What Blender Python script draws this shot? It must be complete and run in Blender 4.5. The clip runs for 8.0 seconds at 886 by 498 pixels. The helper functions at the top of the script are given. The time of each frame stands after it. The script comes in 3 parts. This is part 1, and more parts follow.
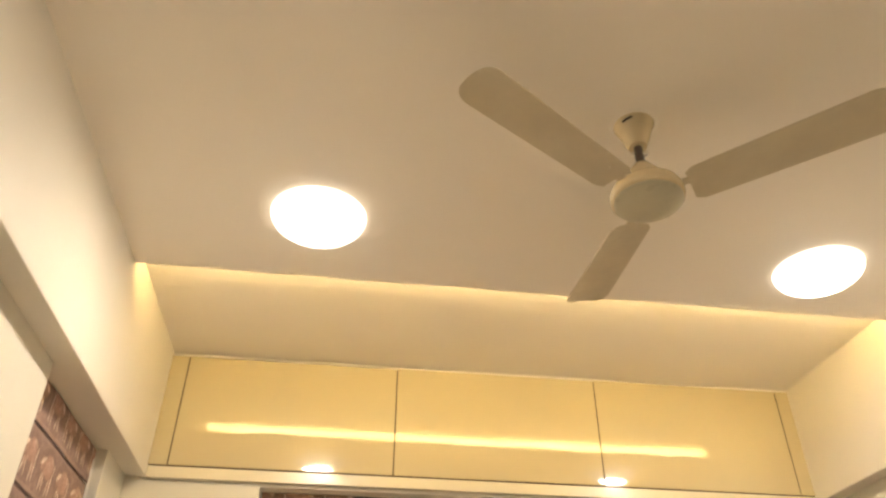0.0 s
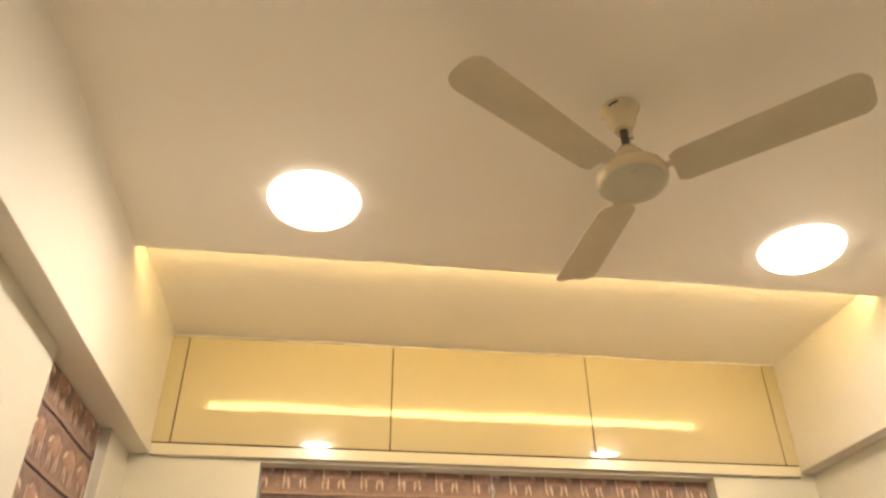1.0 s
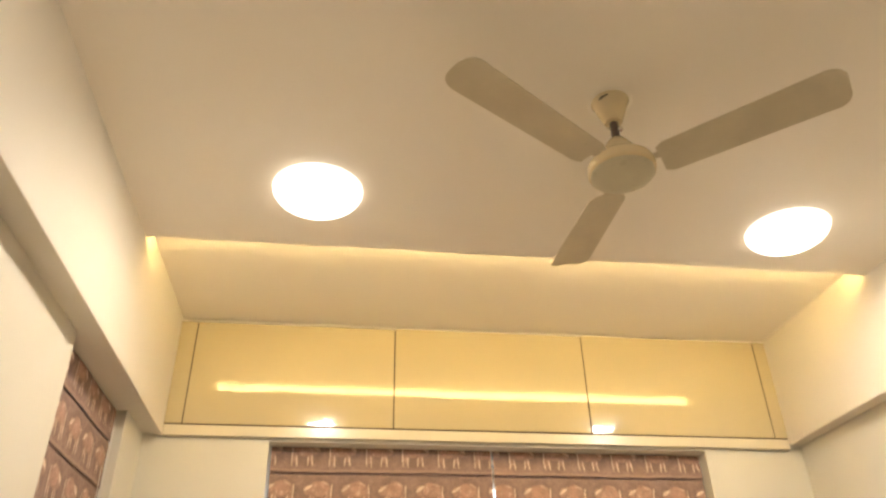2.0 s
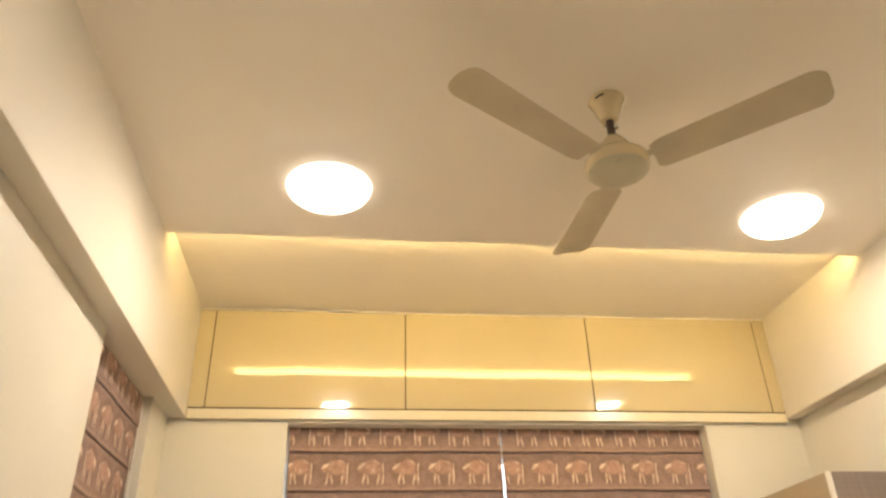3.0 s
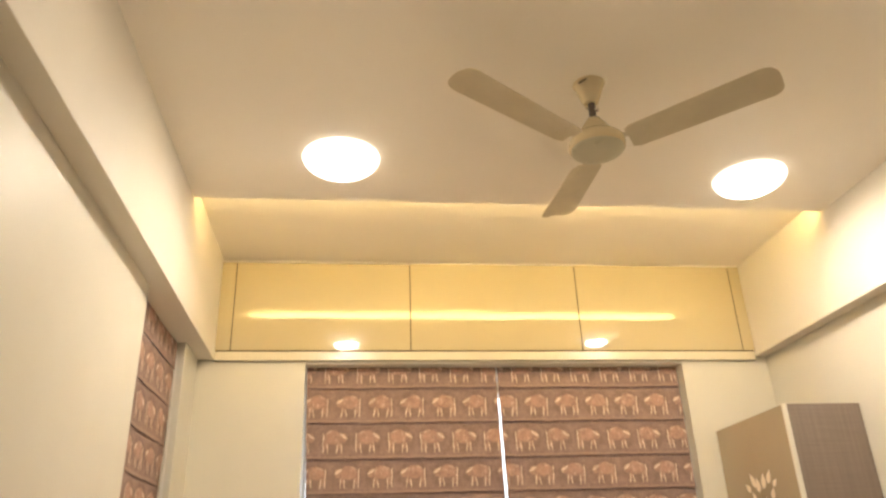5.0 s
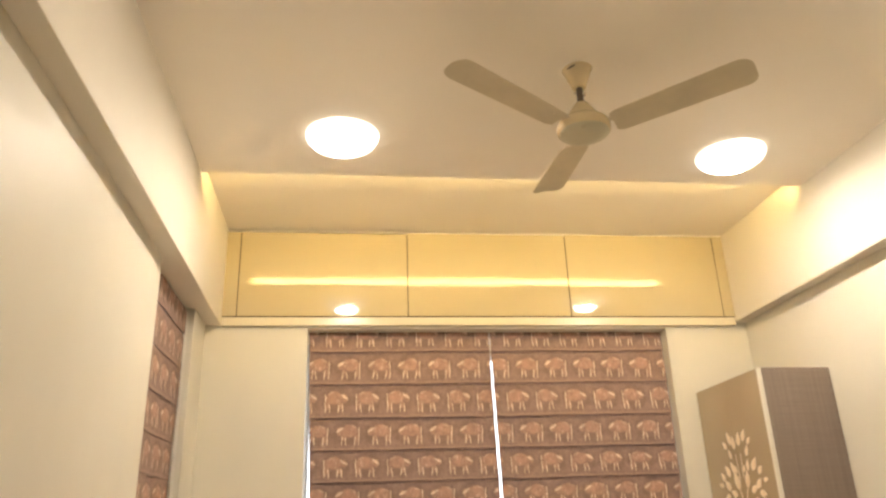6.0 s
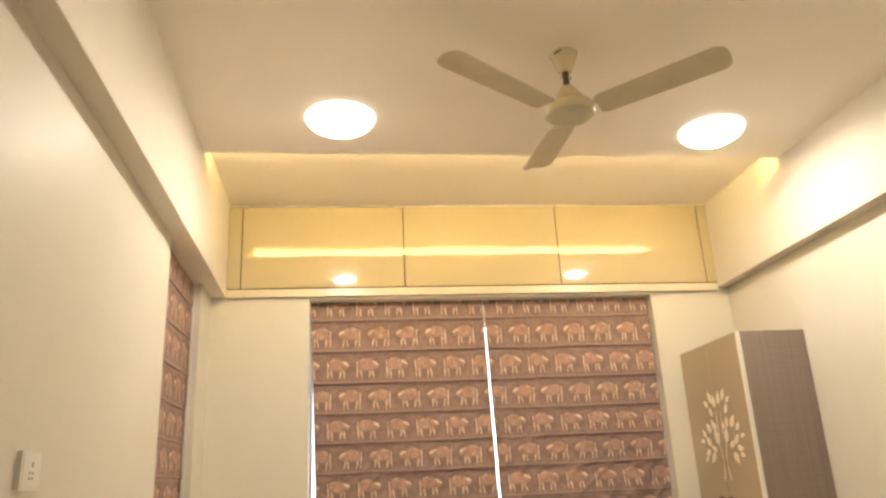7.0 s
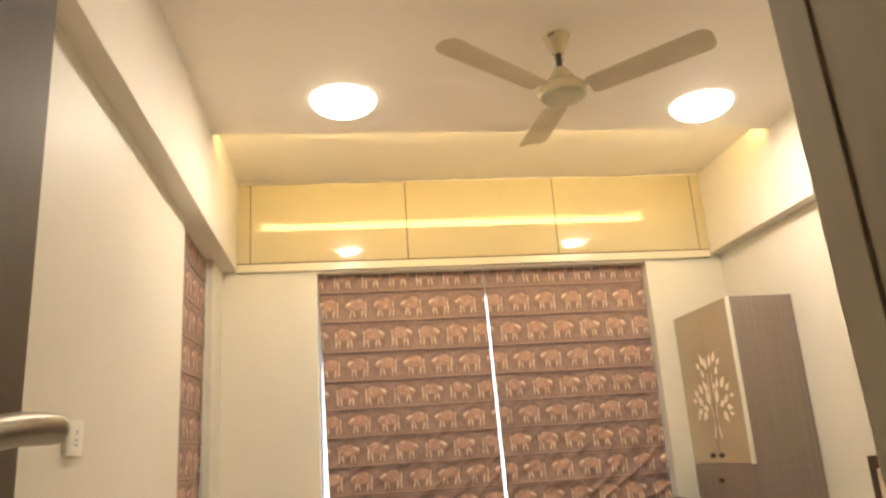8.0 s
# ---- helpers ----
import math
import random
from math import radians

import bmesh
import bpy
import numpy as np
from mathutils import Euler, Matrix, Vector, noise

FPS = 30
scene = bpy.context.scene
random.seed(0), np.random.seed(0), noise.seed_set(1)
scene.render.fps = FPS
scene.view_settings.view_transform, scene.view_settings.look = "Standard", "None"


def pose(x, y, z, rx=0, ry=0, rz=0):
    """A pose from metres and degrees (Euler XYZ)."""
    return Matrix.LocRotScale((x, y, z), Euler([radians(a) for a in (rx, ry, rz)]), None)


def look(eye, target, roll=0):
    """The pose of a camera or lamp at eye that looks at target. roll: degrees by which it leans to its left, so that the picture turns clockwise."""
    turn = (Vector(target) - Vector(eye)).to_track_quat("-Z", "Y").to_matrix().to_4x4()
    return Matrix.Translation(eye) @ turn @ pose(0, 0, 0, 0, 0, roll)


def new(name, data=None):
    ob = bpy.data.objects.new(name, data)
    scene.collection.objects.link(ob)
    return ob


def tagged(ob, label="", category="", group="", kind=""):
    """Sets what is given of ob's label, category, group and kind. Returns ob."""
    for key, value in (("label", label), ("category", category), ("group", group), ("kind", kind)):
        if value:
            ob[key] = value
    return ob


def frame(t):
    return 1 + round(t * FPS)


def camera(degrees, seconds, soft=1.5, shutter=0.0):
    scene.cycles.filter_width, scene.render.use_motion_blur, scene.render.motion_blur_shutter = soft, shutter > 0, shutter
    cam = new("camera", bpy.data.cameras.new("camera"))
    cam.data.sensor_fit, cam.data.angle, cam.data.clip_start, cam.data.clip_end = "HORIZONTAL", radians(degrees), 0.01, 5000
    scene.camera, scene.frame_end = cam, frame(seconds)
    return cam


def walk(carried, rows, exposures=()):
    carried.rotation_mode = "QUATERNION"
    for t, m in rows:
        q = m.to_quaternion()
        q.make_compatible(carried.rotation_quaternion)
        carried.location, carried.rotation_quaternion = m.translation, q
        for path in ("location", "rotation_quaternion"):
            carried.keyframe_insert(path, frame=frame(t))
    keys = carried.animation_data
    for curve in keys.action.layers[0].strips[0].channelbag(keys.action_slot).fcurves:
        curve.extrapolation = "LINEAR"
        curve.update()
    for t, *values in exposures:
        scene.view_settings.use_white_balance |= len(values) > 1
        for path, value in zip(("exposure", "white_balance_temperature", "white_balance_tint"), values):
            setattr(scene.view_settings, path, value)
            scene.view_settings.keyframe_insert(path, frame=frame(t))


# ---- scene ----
cam = camera(62.0, 8.0, soft=2.5)
PATH = [
    (0, (0.745, -3.193, 1.136), (0.966, -1.566, 2.278), 0.3),
    (0.5, (0.749, -3.217, 1.128), (0.973, -1.575, 2.246), 0.1),
    (1, (0.748, -3.255, 1.110), (0.984, -1.596, 2.201), -0.4),
    (1.5, (0.741, -3.302, 1.092), (0.987, -1.627, 2.158), -0.8),
    (3, (0.722, -3.501, 1.066), (0.944, -1.773, 2.049), -1.7),
    (3.5, (0.714, -3.581, 1.060), (0.931, -1.831, 2.004), -1.8),
    (4, (0.702, -3.670, 1.043), (0.920, -1.902, 1.952), -2.0),
    (4.5, (0.688, -3.755, 1.032), (0.910, -1.967, 1.901), -2.1),
    (6, (0.654, -4.035, 1.003), (0.894, -2.184, 1.721), -2.0),
    (6.5, (0.639, -4.119, 0.999), (0.884, -2.254, 1.678), -2.4),
    (7, (0.627, -4.216, 0.997), (0.884, -2.333, 1.618), -2.9),
    (7.5, (0.616, -4.294, 0.989), (0.881, -2.398, 1.565), -3.3),
    (8, (0.610, -4.382, 0.986), (0.860, -2.471, 1.520), -3.8),
]
walk(cam, [(t, look(eye, target, roll)) for t, eye, target, roll in PATH],
     exposures=((0, 0.04), (3, 0.10), (6, 0.19), (8, 0.24)))

# ---- world and exposure ----
world = bpy.data.worlds.new("daylight")
scene.world = world
world.use_nodes = True
wn = world.node_tree
sky = wn.nodes.new("ShaderNodeTexSky")
sky.sky_type, sky.sun_disc, sky.sun_elevation, sky.sun_rotation = "NISHITA", False, radians(50), radians(120)
wn.links.new(sky.outputs[0], wn.nodes["Background"].inputs[0])
wn.nodes["Background"].inputs[1].default_value = 0.1
PANEL_POWER = 262.0      # radiance of the ceiling lamps
STRIP_POWER = 30.0      # radiance of the cove strip
LAMP_TINT = (1.0, 0.865, 0.71, 1)
STRIP_TINT = (1.0, 0.72, 0.30, 1)

# ---- plan ----
WX0, WX1 = -0.152, 3.000     # lower side walls
BX0, BX1 = -0.066, 2.930     # faces of the side beams
BZ0, BZ1 = 2.110, 2.125      # undersides of the two beams
CZ, RZ = 2.609, 2.680        # main ceiling, raised ceiling
EDGE_Y = -0.849              # where the main ceiling ends
WALL_Y = 0.025               # window wall
BACK_Y = -3.885              # wall with the doorway
WIN = (0.405, 2.491, 0.45, 2.090)
SIDE_WIN = (-1.045, -0.290, 0.45)
PASS_X0, PASS_X1 = 0.30, 0.966
DOOR_Y = -4.76


# ---- small tools ----
class G:
    """A node material under construction, with arithmetic helpers."""

    def __init__(self, name, rough=0.5, metal=0.0, base=(0.8, 0.8, 0.8)):
        self.mat = bpy.data.materials.new(name)
        self.mat.use_nodes = True
        self.t = self.mat.node_tree
        self.b = self.t.nodes["Principled BSDF"]
        self.b.inputs["Base Color"].default_value = (*base, 1)
        self.b.inputs["Roughness"].default_value = rough
        self.b.inputs["Metallic"].default_value = metal

    def node(self, kind, **inputs):
        n = self.t.nodes.new(kind)
        for k, v in inputs.items():
            self.put(n.inputs[k.replace("_", " ")], v)
        return n

    def put(self, socket, v):
        if isinstance(v, bpy.types.NodeSocket):
            self.t.links.new(v, socket)
        else:
            socket.default_value = v

    def m(self, op, a, b=0.0, c=0.0):
        n = self.t.nodes.new("ShaderNodeMath")
        n.operation = op
        for s, v in zip(n.inputs, (a, b, c)):
            self.put(s, v)
        return n.outputs[0]

    def coords(self):
        return self.t.nodes.new("ShaderNodeTexCoord").outputs["Object"]

    def xyz(self, v):
        return self.node("ShaderNodeSeparateXYZ", Vector=v).outputs

    def mapped(self, v, scale):
        return self.node("ShaderNodeMapping", Vector=v, Scale=scale).outputs[0]

    def noise(self, v, scale, detail=4.0, rough=0.55):
        return self.node("ShaderNodeTexNoise", Vector=v, Scale=scale, Detail=detail, Roughness=rough).outputs[0]

    def ramp(self, f, lo, hi, a=0.0, b=1.0):
        n = self.node("ShaderNodeMapRange", Value=f)
        for k, v in (("From Min", lo), ("From Max", hi), ("To Min", a), ("To Max", b)):
            n.inputs[k].default_value = v
        return n.outputs[0]

    def mix(self, f, a, b):
        n = self.t.nodes.new("ShaderNodeMix")
        n.data_type = "RGBA"
        self.put(n.inputs[0], f)
        self.put(n.inputs[6], (*a, 1) if isinstance(a, tuple) else a)
        self.put(n.inputs[7], (*b, 1) if isinstance(b, tuple) else b)
        return n.outputs[2]

    def colour(self, v):
        self.put(self.b.inputs["Base Color"], v)

    def rough(self, v):
        self.put(self.b.inputs["Roughness"], v)

    def bump(self, h, strength=0.2, distance=0.002):
        n = self.node("ShaderNodeBump", Height=h, Strength=strength, Distance=distance)
        self.t.links.new(n.outputs[0], self.b.inputs["Normal"])


def box(bm, x0, x1, y0, y1, z0, z1, bevel=0.0):
    r = bmesh.ops.create_cube(bm, size=1.0)["verts"]
    bmesh.ops.scale(bm, vec=(x1 - x0, y1 - y0, z1 - z0), verts=r)
    bmesh.ops.translate(bm, vec=((x0 + x1) / 2, (y0 + y1) / 2, (z0 + z1) / 2), verts=r)
    if bevel:
        edges = list({e for v in r for e in v.link_edges})
        bmesh.ops.bevel(bm, geom=edges, offset=bevel, segments=2, profile=0.6, affect="EDGES")
    return bm


def boxes(*specs, bevel=0.0):
    bm = bmesh.new()
    for s in specs:
        box(bm, *s, bevel=bevel)
    return bm


def shear(bm, left=0.0):
    """Turns a wall slightly out of square: x grows with -y."""
    for v in bm.verts:
        v.co.x -= left * v.co.y
    return bm


def lathe(profile, n=48, bm=None):
    """A turned shape from (radius, z) pairs, top to bottom."""
    bm = bm or bmesh.new()
    rings = []
    for r, z in profile:
        rings.append([bm.verts.new((r * math.cos(2 * math.pi * i / n), r * math.sin(2 * math.pi * i / n), z)) for i in range(n)])
    for a, b in zip(rings, rings[1:]):
        for i in range(n):
            j = (i + 1) % n
            bm.faces.new((a[i], b[i], b[j], a[j]))
    bm.faces.new(rings[0])
    bm.faces.new(list(reversed(rings[-1])))
    bmesh.ops.recalc_face_normals(bm, faces=bm.faces)
    return bm


def tube(points, radius, n=10, bm=None):
    """A round bar along points; radius: one number or one a point."""
    bm = bm or bmesh.new()
    pts = [Vector(p) for p in points]
    rad = radius if isinstance(radius, (list, tuple)) else [radius] * len(pts)
    rings = []
    for i, p in enumerate(pts):
        d = (pts[min(i + 1, len(pts) - 1)] - pts[max(i - 1, 0)]).normalized()
        q = d.to_track_quat("Z", "Y")
        rings.append([bm.verts.new(p + q @ Vector((rad[i] * math.cos(2 * math.pi * k / n), rad[i] * math.sin(2 * math.pi * k / n), 0))) for k in range(n)])
    for a, b in zip(rings, rings[1:]):
        for k in range(n):
            bm.faces.new((a[k], a[(k + 1) % n], b[(k + 1) % n], b[k]))
    bm.faces.new(list(reversed(rings[0])))
    bm.faces.new(rings[-1])
    bmesh.ops.recalc_face_normals(bm, faces=bm.faces)
    return bm


def mesh_of(name, bm, mat, smooth=False):
    me = bpy.data.meshes.new(name)
    bm.to_mesh(me)
    bm.free()
    me.materials.append(mat)
    if smooth:
        me.shade_smooth()
        me.set_sharp_from_angle(angle=radians(35))
    return me


def part(name, bm, mat, parent, label="", smooth=False, at=None):
    ob = new(name, mesh_of(name, bm, mat, smooth))
    ob.parent = parent
    if at is not None:
        ob.matrix_basis = at
    if label:
        tagged(ob, label)
    return ob


def thing(name, label, category, at=(0, 0, 0), group="", kind="", rz=0):
    ob = new(name)
    ob.empty_display_size = 0.1
    ob.matrix_basis = pose(*at, 0, 0, rz)
    return tagged(ob, label, category, group, kind)


def structure(name, bm, mat, label, category):
    return tagged(new(name, mesh_of(name, bm, mat)), label, category, "", "structure")


# ---- materials ----
def paint(name, base, dark, rough, spec=0.5):
    g = G(name, rough)
    v = g.coords()
    big, fine = g.noise(v, 1.6, 3), g.noise(v, 90, 3)
    g.colour(g.mix(g.ramp(big, 0.35, 0.7), base, dark))
    g.rough(g.ramp(g.noise(v, 5, 4), 0.3, 0.7, rough - 0.05, rough + 0.07))
    g.b.inputs["Specular IOR Level"].default_value = spec
    g.bump(g.m("ADD", g.m("MULTIPLY", fine, 0.25), g.noise(v, 7, 3)), 0.12, 0.004)
    return g.mat


WALL = paint("wall_paint", (0.69, 0.66, 0.57), (0.66, 0.63, 0.54), 0.5)
CEILING = paint("ceiling_paint", (0.905, 0.855, 0.762), (0.88, 0.83, 0.737), 0.6)
BEAM = paint("beam_paint", (0.71, 0.665, 0.57), (0.685, 0.64, 0.545), 0.58)


def gloss_laminate():
    g = G("cream_gloss_laminate", 0.05)
    v = g.coords()
    g.colour(g.mix(g.ramp(g.noise(v, 1.1, 2), 0.3, 0.7), (0.505, 0.432, 0.265), (0.535, 0.457, 0.285)))
    g.rough(g.ramp(g.noise(v, 3, 5), 0.35, 0.7, 0.035, 0.07))
    g.bump(g.noise(g.mapped(v, (3.4, 1, 2.0)), 2.2, 3), 0.10, 0.012)
    return g.mat


LAMINATE = gloss_laminate()
LEDGE = paint("ledge_laminate", (0.70, 0.645, 0.50), (0.68, 0.625, 0.48), 0.22)
GAP = G("shadow_gap_brown", 0.8, base=(0.06, 0.038, 0.020)).mat


def emitter(name, tint, power):
    g = G(name, 0.4, base=(0.8, 0.8, 0.8))
    g.b.inputs["Emission Color"].default_value = tint
    g.b.inputs["Emission Strength"].default_value = power
    return g.mat


PANEL = emitter("lamp_diffuser", LAMP_TINT, PANEL_POWER)


def glare_shell():
    """A glow that imitates glare round the lamp: strongest near its middle, fading to the rim."""
    g = G("lamp_glare_shell", 0.4, base=(0.8, 0.8, 0.8))
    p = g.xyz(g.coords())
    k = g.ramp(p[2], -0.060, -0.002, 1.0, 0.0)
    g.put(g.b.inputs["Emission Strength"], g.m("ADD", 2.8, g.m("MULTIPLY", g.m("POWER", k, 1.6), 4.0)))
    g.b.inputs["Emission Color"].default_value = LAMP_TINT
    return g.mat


GLARE = glare_shell()
STRIP = emitter("strip_diffuser", STRIP_TINT, STRIP_POWER)


def enamel(name, base, rough):
    g = G(name, rough)
    v = g.coords()
    g.colour(g.mix(g.ramp(g.noise(v, 9, 4), 0.35, 0.7), base, tuple(c * 0.9 for c in base)))
    g.rough(g.ramp(g.noise(v, 30, 3), 0.3, 0.7, rough, rough + 0.12))
    return g.mat


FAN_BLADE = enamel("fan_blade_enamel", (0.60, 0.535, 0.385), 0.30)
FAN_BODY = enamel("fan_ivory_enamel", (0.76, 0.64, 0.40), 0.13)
FAN_PLATE = enamel("fan_base_plate_enamel", (0.56, 0.53, 0.39), 0.26)
STEEL = enamel("fan_rod_steel", (0.10, 0.075, 0.06), 0.4)
CHROME = G("bright_steel", 0.15, 1.0, (0.8, 0.78, 0.74)).mat


def printed_fabric():
    """Brown cotton with rows of block-printed ovals and bars; u runs along the cloth in metres, v counts the rows."""
    g = G("block_print_cotton", 0.85)
    v = g.coords()
    s = g.xyz(g.node("ShaderNodeUVMap").outputs[0])
    wob = g.noise(v, 24, 3)
    row = g.m("FLOOR", s[1])
    odd = g.m("MODULO", row, 2.0)
    w = g.m("ADD", g.m("FRACT", s[1]), g.m("MULTIPLY", g.m("SUBTRACT", g.noise(v, 19, 2), 0.5), 0.07))
    u0 = g.m("ADD", g.m("SUBTRACT", s[0], 0.486), g.m("MULTIPLY", g.m("SUBTRACT", wob, 0.5), 0.016))
    u = g.m("FRACT", g.m("ADD", g.m("DIVIDE", g.m("SUBTRACT", u0, g.m("MULTIPLY", odd, 0.060)), 0.170), 40.0))
    # every other row runs the other way
    u = g.m("ABSOLUTE", g.m("SUBTRACT", odd, u))

    def oval(cx, cy, rx, ry, tilt=0.0):
        a, b = g.m("SUBTRACT", u, cx), g.m("SUBTRACT", w, cy)
        b = g.m("SUBTRACT", b, g.m("MULTIPLY", a, tilt))
        a, b = g.m("DIVIDE", a, rx), g.m("DIVIDE", b, ry)
        return g.m("SQRT", g.m("ADD", g.m("MULTIPLY", a, a), g.m("MULTIPLY", b, b)))

    def soft_in(d, lo=0.75, hi=1.15):
        return g.ramp(d, lo, hi, 1.0, 0.0)

    def bar(cx, half, top, bottom, slant=0.0):
        c = g.m("ADD", cx, g.m("MULTIPLY", g.m("SUBTRACT", w, top), slant))
        a = g.ramp(g.m("ABSOLUTE", g.m("SUBTRACT", u, c)), half * 0.4, half * 1.6, 1.0, 0.0)
        b = g.m("MULTIPLY", g.ramp(w, top - 0.04, top + 0.04), g.ramp(w, bottom - 0.05, bottom + 0.03, 1.0, 0.0))
        return g.m("MULTIPLY", a, b)

    def most(*fs):
        f = fs[0]
        for other in fs[1:]:
            f = g.m("MAXIMUM", f, other)
        return f

    def part_of(f, k):
        return g.m("MULTIPLY", f, k)

    blot, fine = g.noise(v, 38, 4), g.noise(v, 110, 3)
    body = soft_in(oval(0.43, 0.40, 0.275, 0.195))
    fill = most(body, part_of(bar(0.22, 0.075, 0.42, 0.74), 0.7), part_of(bar(0.62, 0.075, 0.42, 0.72), 0.7),
                part_of(soft_in(oval(0.76, 0.42, 0.10, 0.13)), 0.75))
    pale = most(bar(0.125, 0.017, 0.30, 0.82, 0.03), bar(0.255, 0.017, 0.58, 0.84, 0.10), bar(0.565, 0.016, 0.60, 0.83, -0.10),
                bar(0.66, 0.017, 0.58, 0.83, 0.12), part_of(soft_in(oval(0.745, 0.37, 0.115, 0.052, 0.55)), 0.85),
                part_of(soft_in(oval(0.30, 0.27, 0.10, 0.03, -0.4)), 0.35),
                part_of(g.m("MULTIPLY", fill, g.ramp(g.noise(g.mapped(v, (90, 90, 30)), 1.0, 3), 0.55, 0.68)), 0.4))
    ground = g.mix(g.ramp(blot, 0.3, 0.7), (0.240, 0.160, 0.134), (0.340, 0.234, 0.198))
    shade = part_of(g.ramp(oval(0.48, 0.48, 0.52, 0.42), 0.8, 1.05, 1.0, 0.0), 0.35)
    ground = g.mix(shade, ground, (0.135, 0.080, 0.064))
    veins = g.node("ShaderNodeTexVoronoi", Vector=v, Scale=80.0)
    veins.feature = "DISTANCE_TO_EDGE"
    ground = g.mix(g.ramp(veins.outputs[0], 0.02, 0.12, 0.22, 0.0), ground, (0.40, 0.28, 0.23))
    band = most(g.ramp(g.m("ABSOLUTE", g.m("SUBTRACT", w, 0.945)), 0.018, 0.045, 1.0, 0.0),
                part_of(g.ramp(g.m("ABSOLUTE", g.m("SUBTRACT", w, 0.075)), 0.008, 0.03, 1.0, 0.0), 0.5))
    col = g.mix(part_of(band, 0.55), ground, (0.40, 0.275, 0.225))
    # dark line in the colour at each fold's foot, painting in the tuck's shade
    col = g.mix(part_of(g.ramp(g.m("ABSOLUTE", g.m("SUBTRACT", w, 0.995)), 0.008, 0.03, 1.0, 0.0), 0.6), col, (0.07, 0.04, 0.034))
    col = g.mix(g.m("MULTIPLY", fill, g.ramp(blot, 0.25, 0.7, 0.35, 0.95)), col, (0.52, 0.315, 0.235))
    col = g.mix(g.m("MULTIPLY", pale, g.ramp(blot, 0.28, 0.62, 0.40, 1.0)), col, (0.88, 0.71, 0.55))
    g.colour(g.mix(g.ramp(fine, 0.35, 0.75, 0.0, 0.28), col, (0.13, 0.078, 0.062)))
    g.bump(g.m("ADD", fine, g.m("MULTIPLY", blot, 0.4)), 0.25, 0.0015)
    return g.mat


FABRIC = printed_fabric()


def taupe_laminate():
    g = G("woven_taupe_laminate", 0.5)
    v = g.coords()
    weft = g.noise(g.mapped(v, (3, 3, 120)), 1.0, 4, 0.7)
    warp = g.noise(g.mapped(v, (75, 75, 1.5)), 1.0, 4, 0.7)
    patch = g.noise(v, 3.5, 4)
    f = g.m("ADD", g.m("MULTIPLY", weft, 0.45), g.m("MULTIPLY", warp, 0.55))
    col = g.mix(g.ramp(f, 0.30, 0.70), (0.185, 0.142, 0.112), (0.28, 0.222, 0.182))
    g.colour(g.mix(g.ramp(patch, 0.35, 0.7, 0.0, 0.35), col, (0.25, 0.19, 0.16)))
    g.bump(f, 0.25, 0.001)
    return g.mat


TAUPE = taupe_laminate()
DOOR_GLOSS = paint("wardrobe_door_lacquer", (0.47, 0.385, 0.26), (0.44, 0.36, 0.24), 0.16)
EDGE_BAND = G("edge_band_white", 0.35, base=(0.74, 0.70, 0.60)).mat
KNOB = enamel("bronze_knob", (0.075, 0.05, 0.035), 0.35)
DECAL = G("mirror_acrylic_copper", 0.30, 0.15, (0.97, 0.86, 0.70)).mat


def wood(name, a, b, rough=0.42):
    g = G(name, rough)
    v = g.coords()
    grain = g.noise(g.mapped(v, (26, 26, 1.6)), 1.0, 5, 0.65)
    g.colour(g.mix(g.ramp(grain, 0.35, 0.68), a, b))
    g.rough(g.ramp(grain, 0.3, 0.7, rough - 0.06, rough + 0.1))
    g.bump(grain, 0.2, 0.001)
    return g.mat


DARK_WOOD = wood("dark_stained_wood", (0.045, 0.03, 0.02), (0.08, 0.05, 0.035))
DOOR_WOOD = wood("door_laminate_grey_brown", (0.115, 0.086, 0.058), (0.165, 0.128, 0.088))
FRAME_WOOD = wood("door_frame_greige", (0.60, 0.53, 0.42), (0.66, 0.585, 0.465), 0.5)
PASSAGE = paint("passage_paint", (0.80, 0.74, 0.63), (0.77, 0.71, 0.60), 0.55)
NICKEL = G("satin_nickel", 0.34, 1.0, (0.20, 0.17, 0.13)).mat
PLASTIC = G("switch_plastic_white", 0.3, base=(0.80, 0.78, 0.72)).mat
INK = G("dark_print", 0.5, base=(0.05, 0.04, 0.035)).mat
ALU = G("window_frame_white", 0.4, base=(0.72, 0.72, 0.70)).mat
CORD = G("blind_cord_white", 0.7, base=(0.75, 0.72, 0.66)).mat
PADDING = paint("padded_cream_fabric", (0.60, 0.50, 0.36), (0.55, 0.45, 0.32), 0.8)


def glass():
    g = G("clear_glass", 0.0, base=(1, 1, 1))
    g.b.inputs["Transmission Weight"].default_value = 1.0
    g.b.inputs["IOR"].default_value = 1.45
    return g.mat


GLASS = glass()


def floor_tile():
    g = G("cream_floor_tile", 0.2)
    v = g.coords()
    n = g.noise(v, 4, 5)
    g.colour(g.mix(g.ramp(n, 0.3, 0.7), (0.80, 0.705, 0.585), (0.84, 0.745, 0.625)))
    return g.mat


FLOOR = floor_tile()
HAZE = emitter("bright_sky_backdrop", (0.80, 0.90, 1.0, 1), 2.6)

SKY_BLOCK = emitter("dim_sky_blocker", (1.0, 0.93, 0.86, 1), 0.15)

# ---- setting ----
def lean_out(bm):
    """The right-hand jamb of the passage stands out of plumb."""
    for v in bm.verts:
        if PASS_X1 - 0.01 < v.co.x < PASS_X1 + 0.02:
            v.co.x += 0.030 * (1.24 - v.co.z)
    return bm


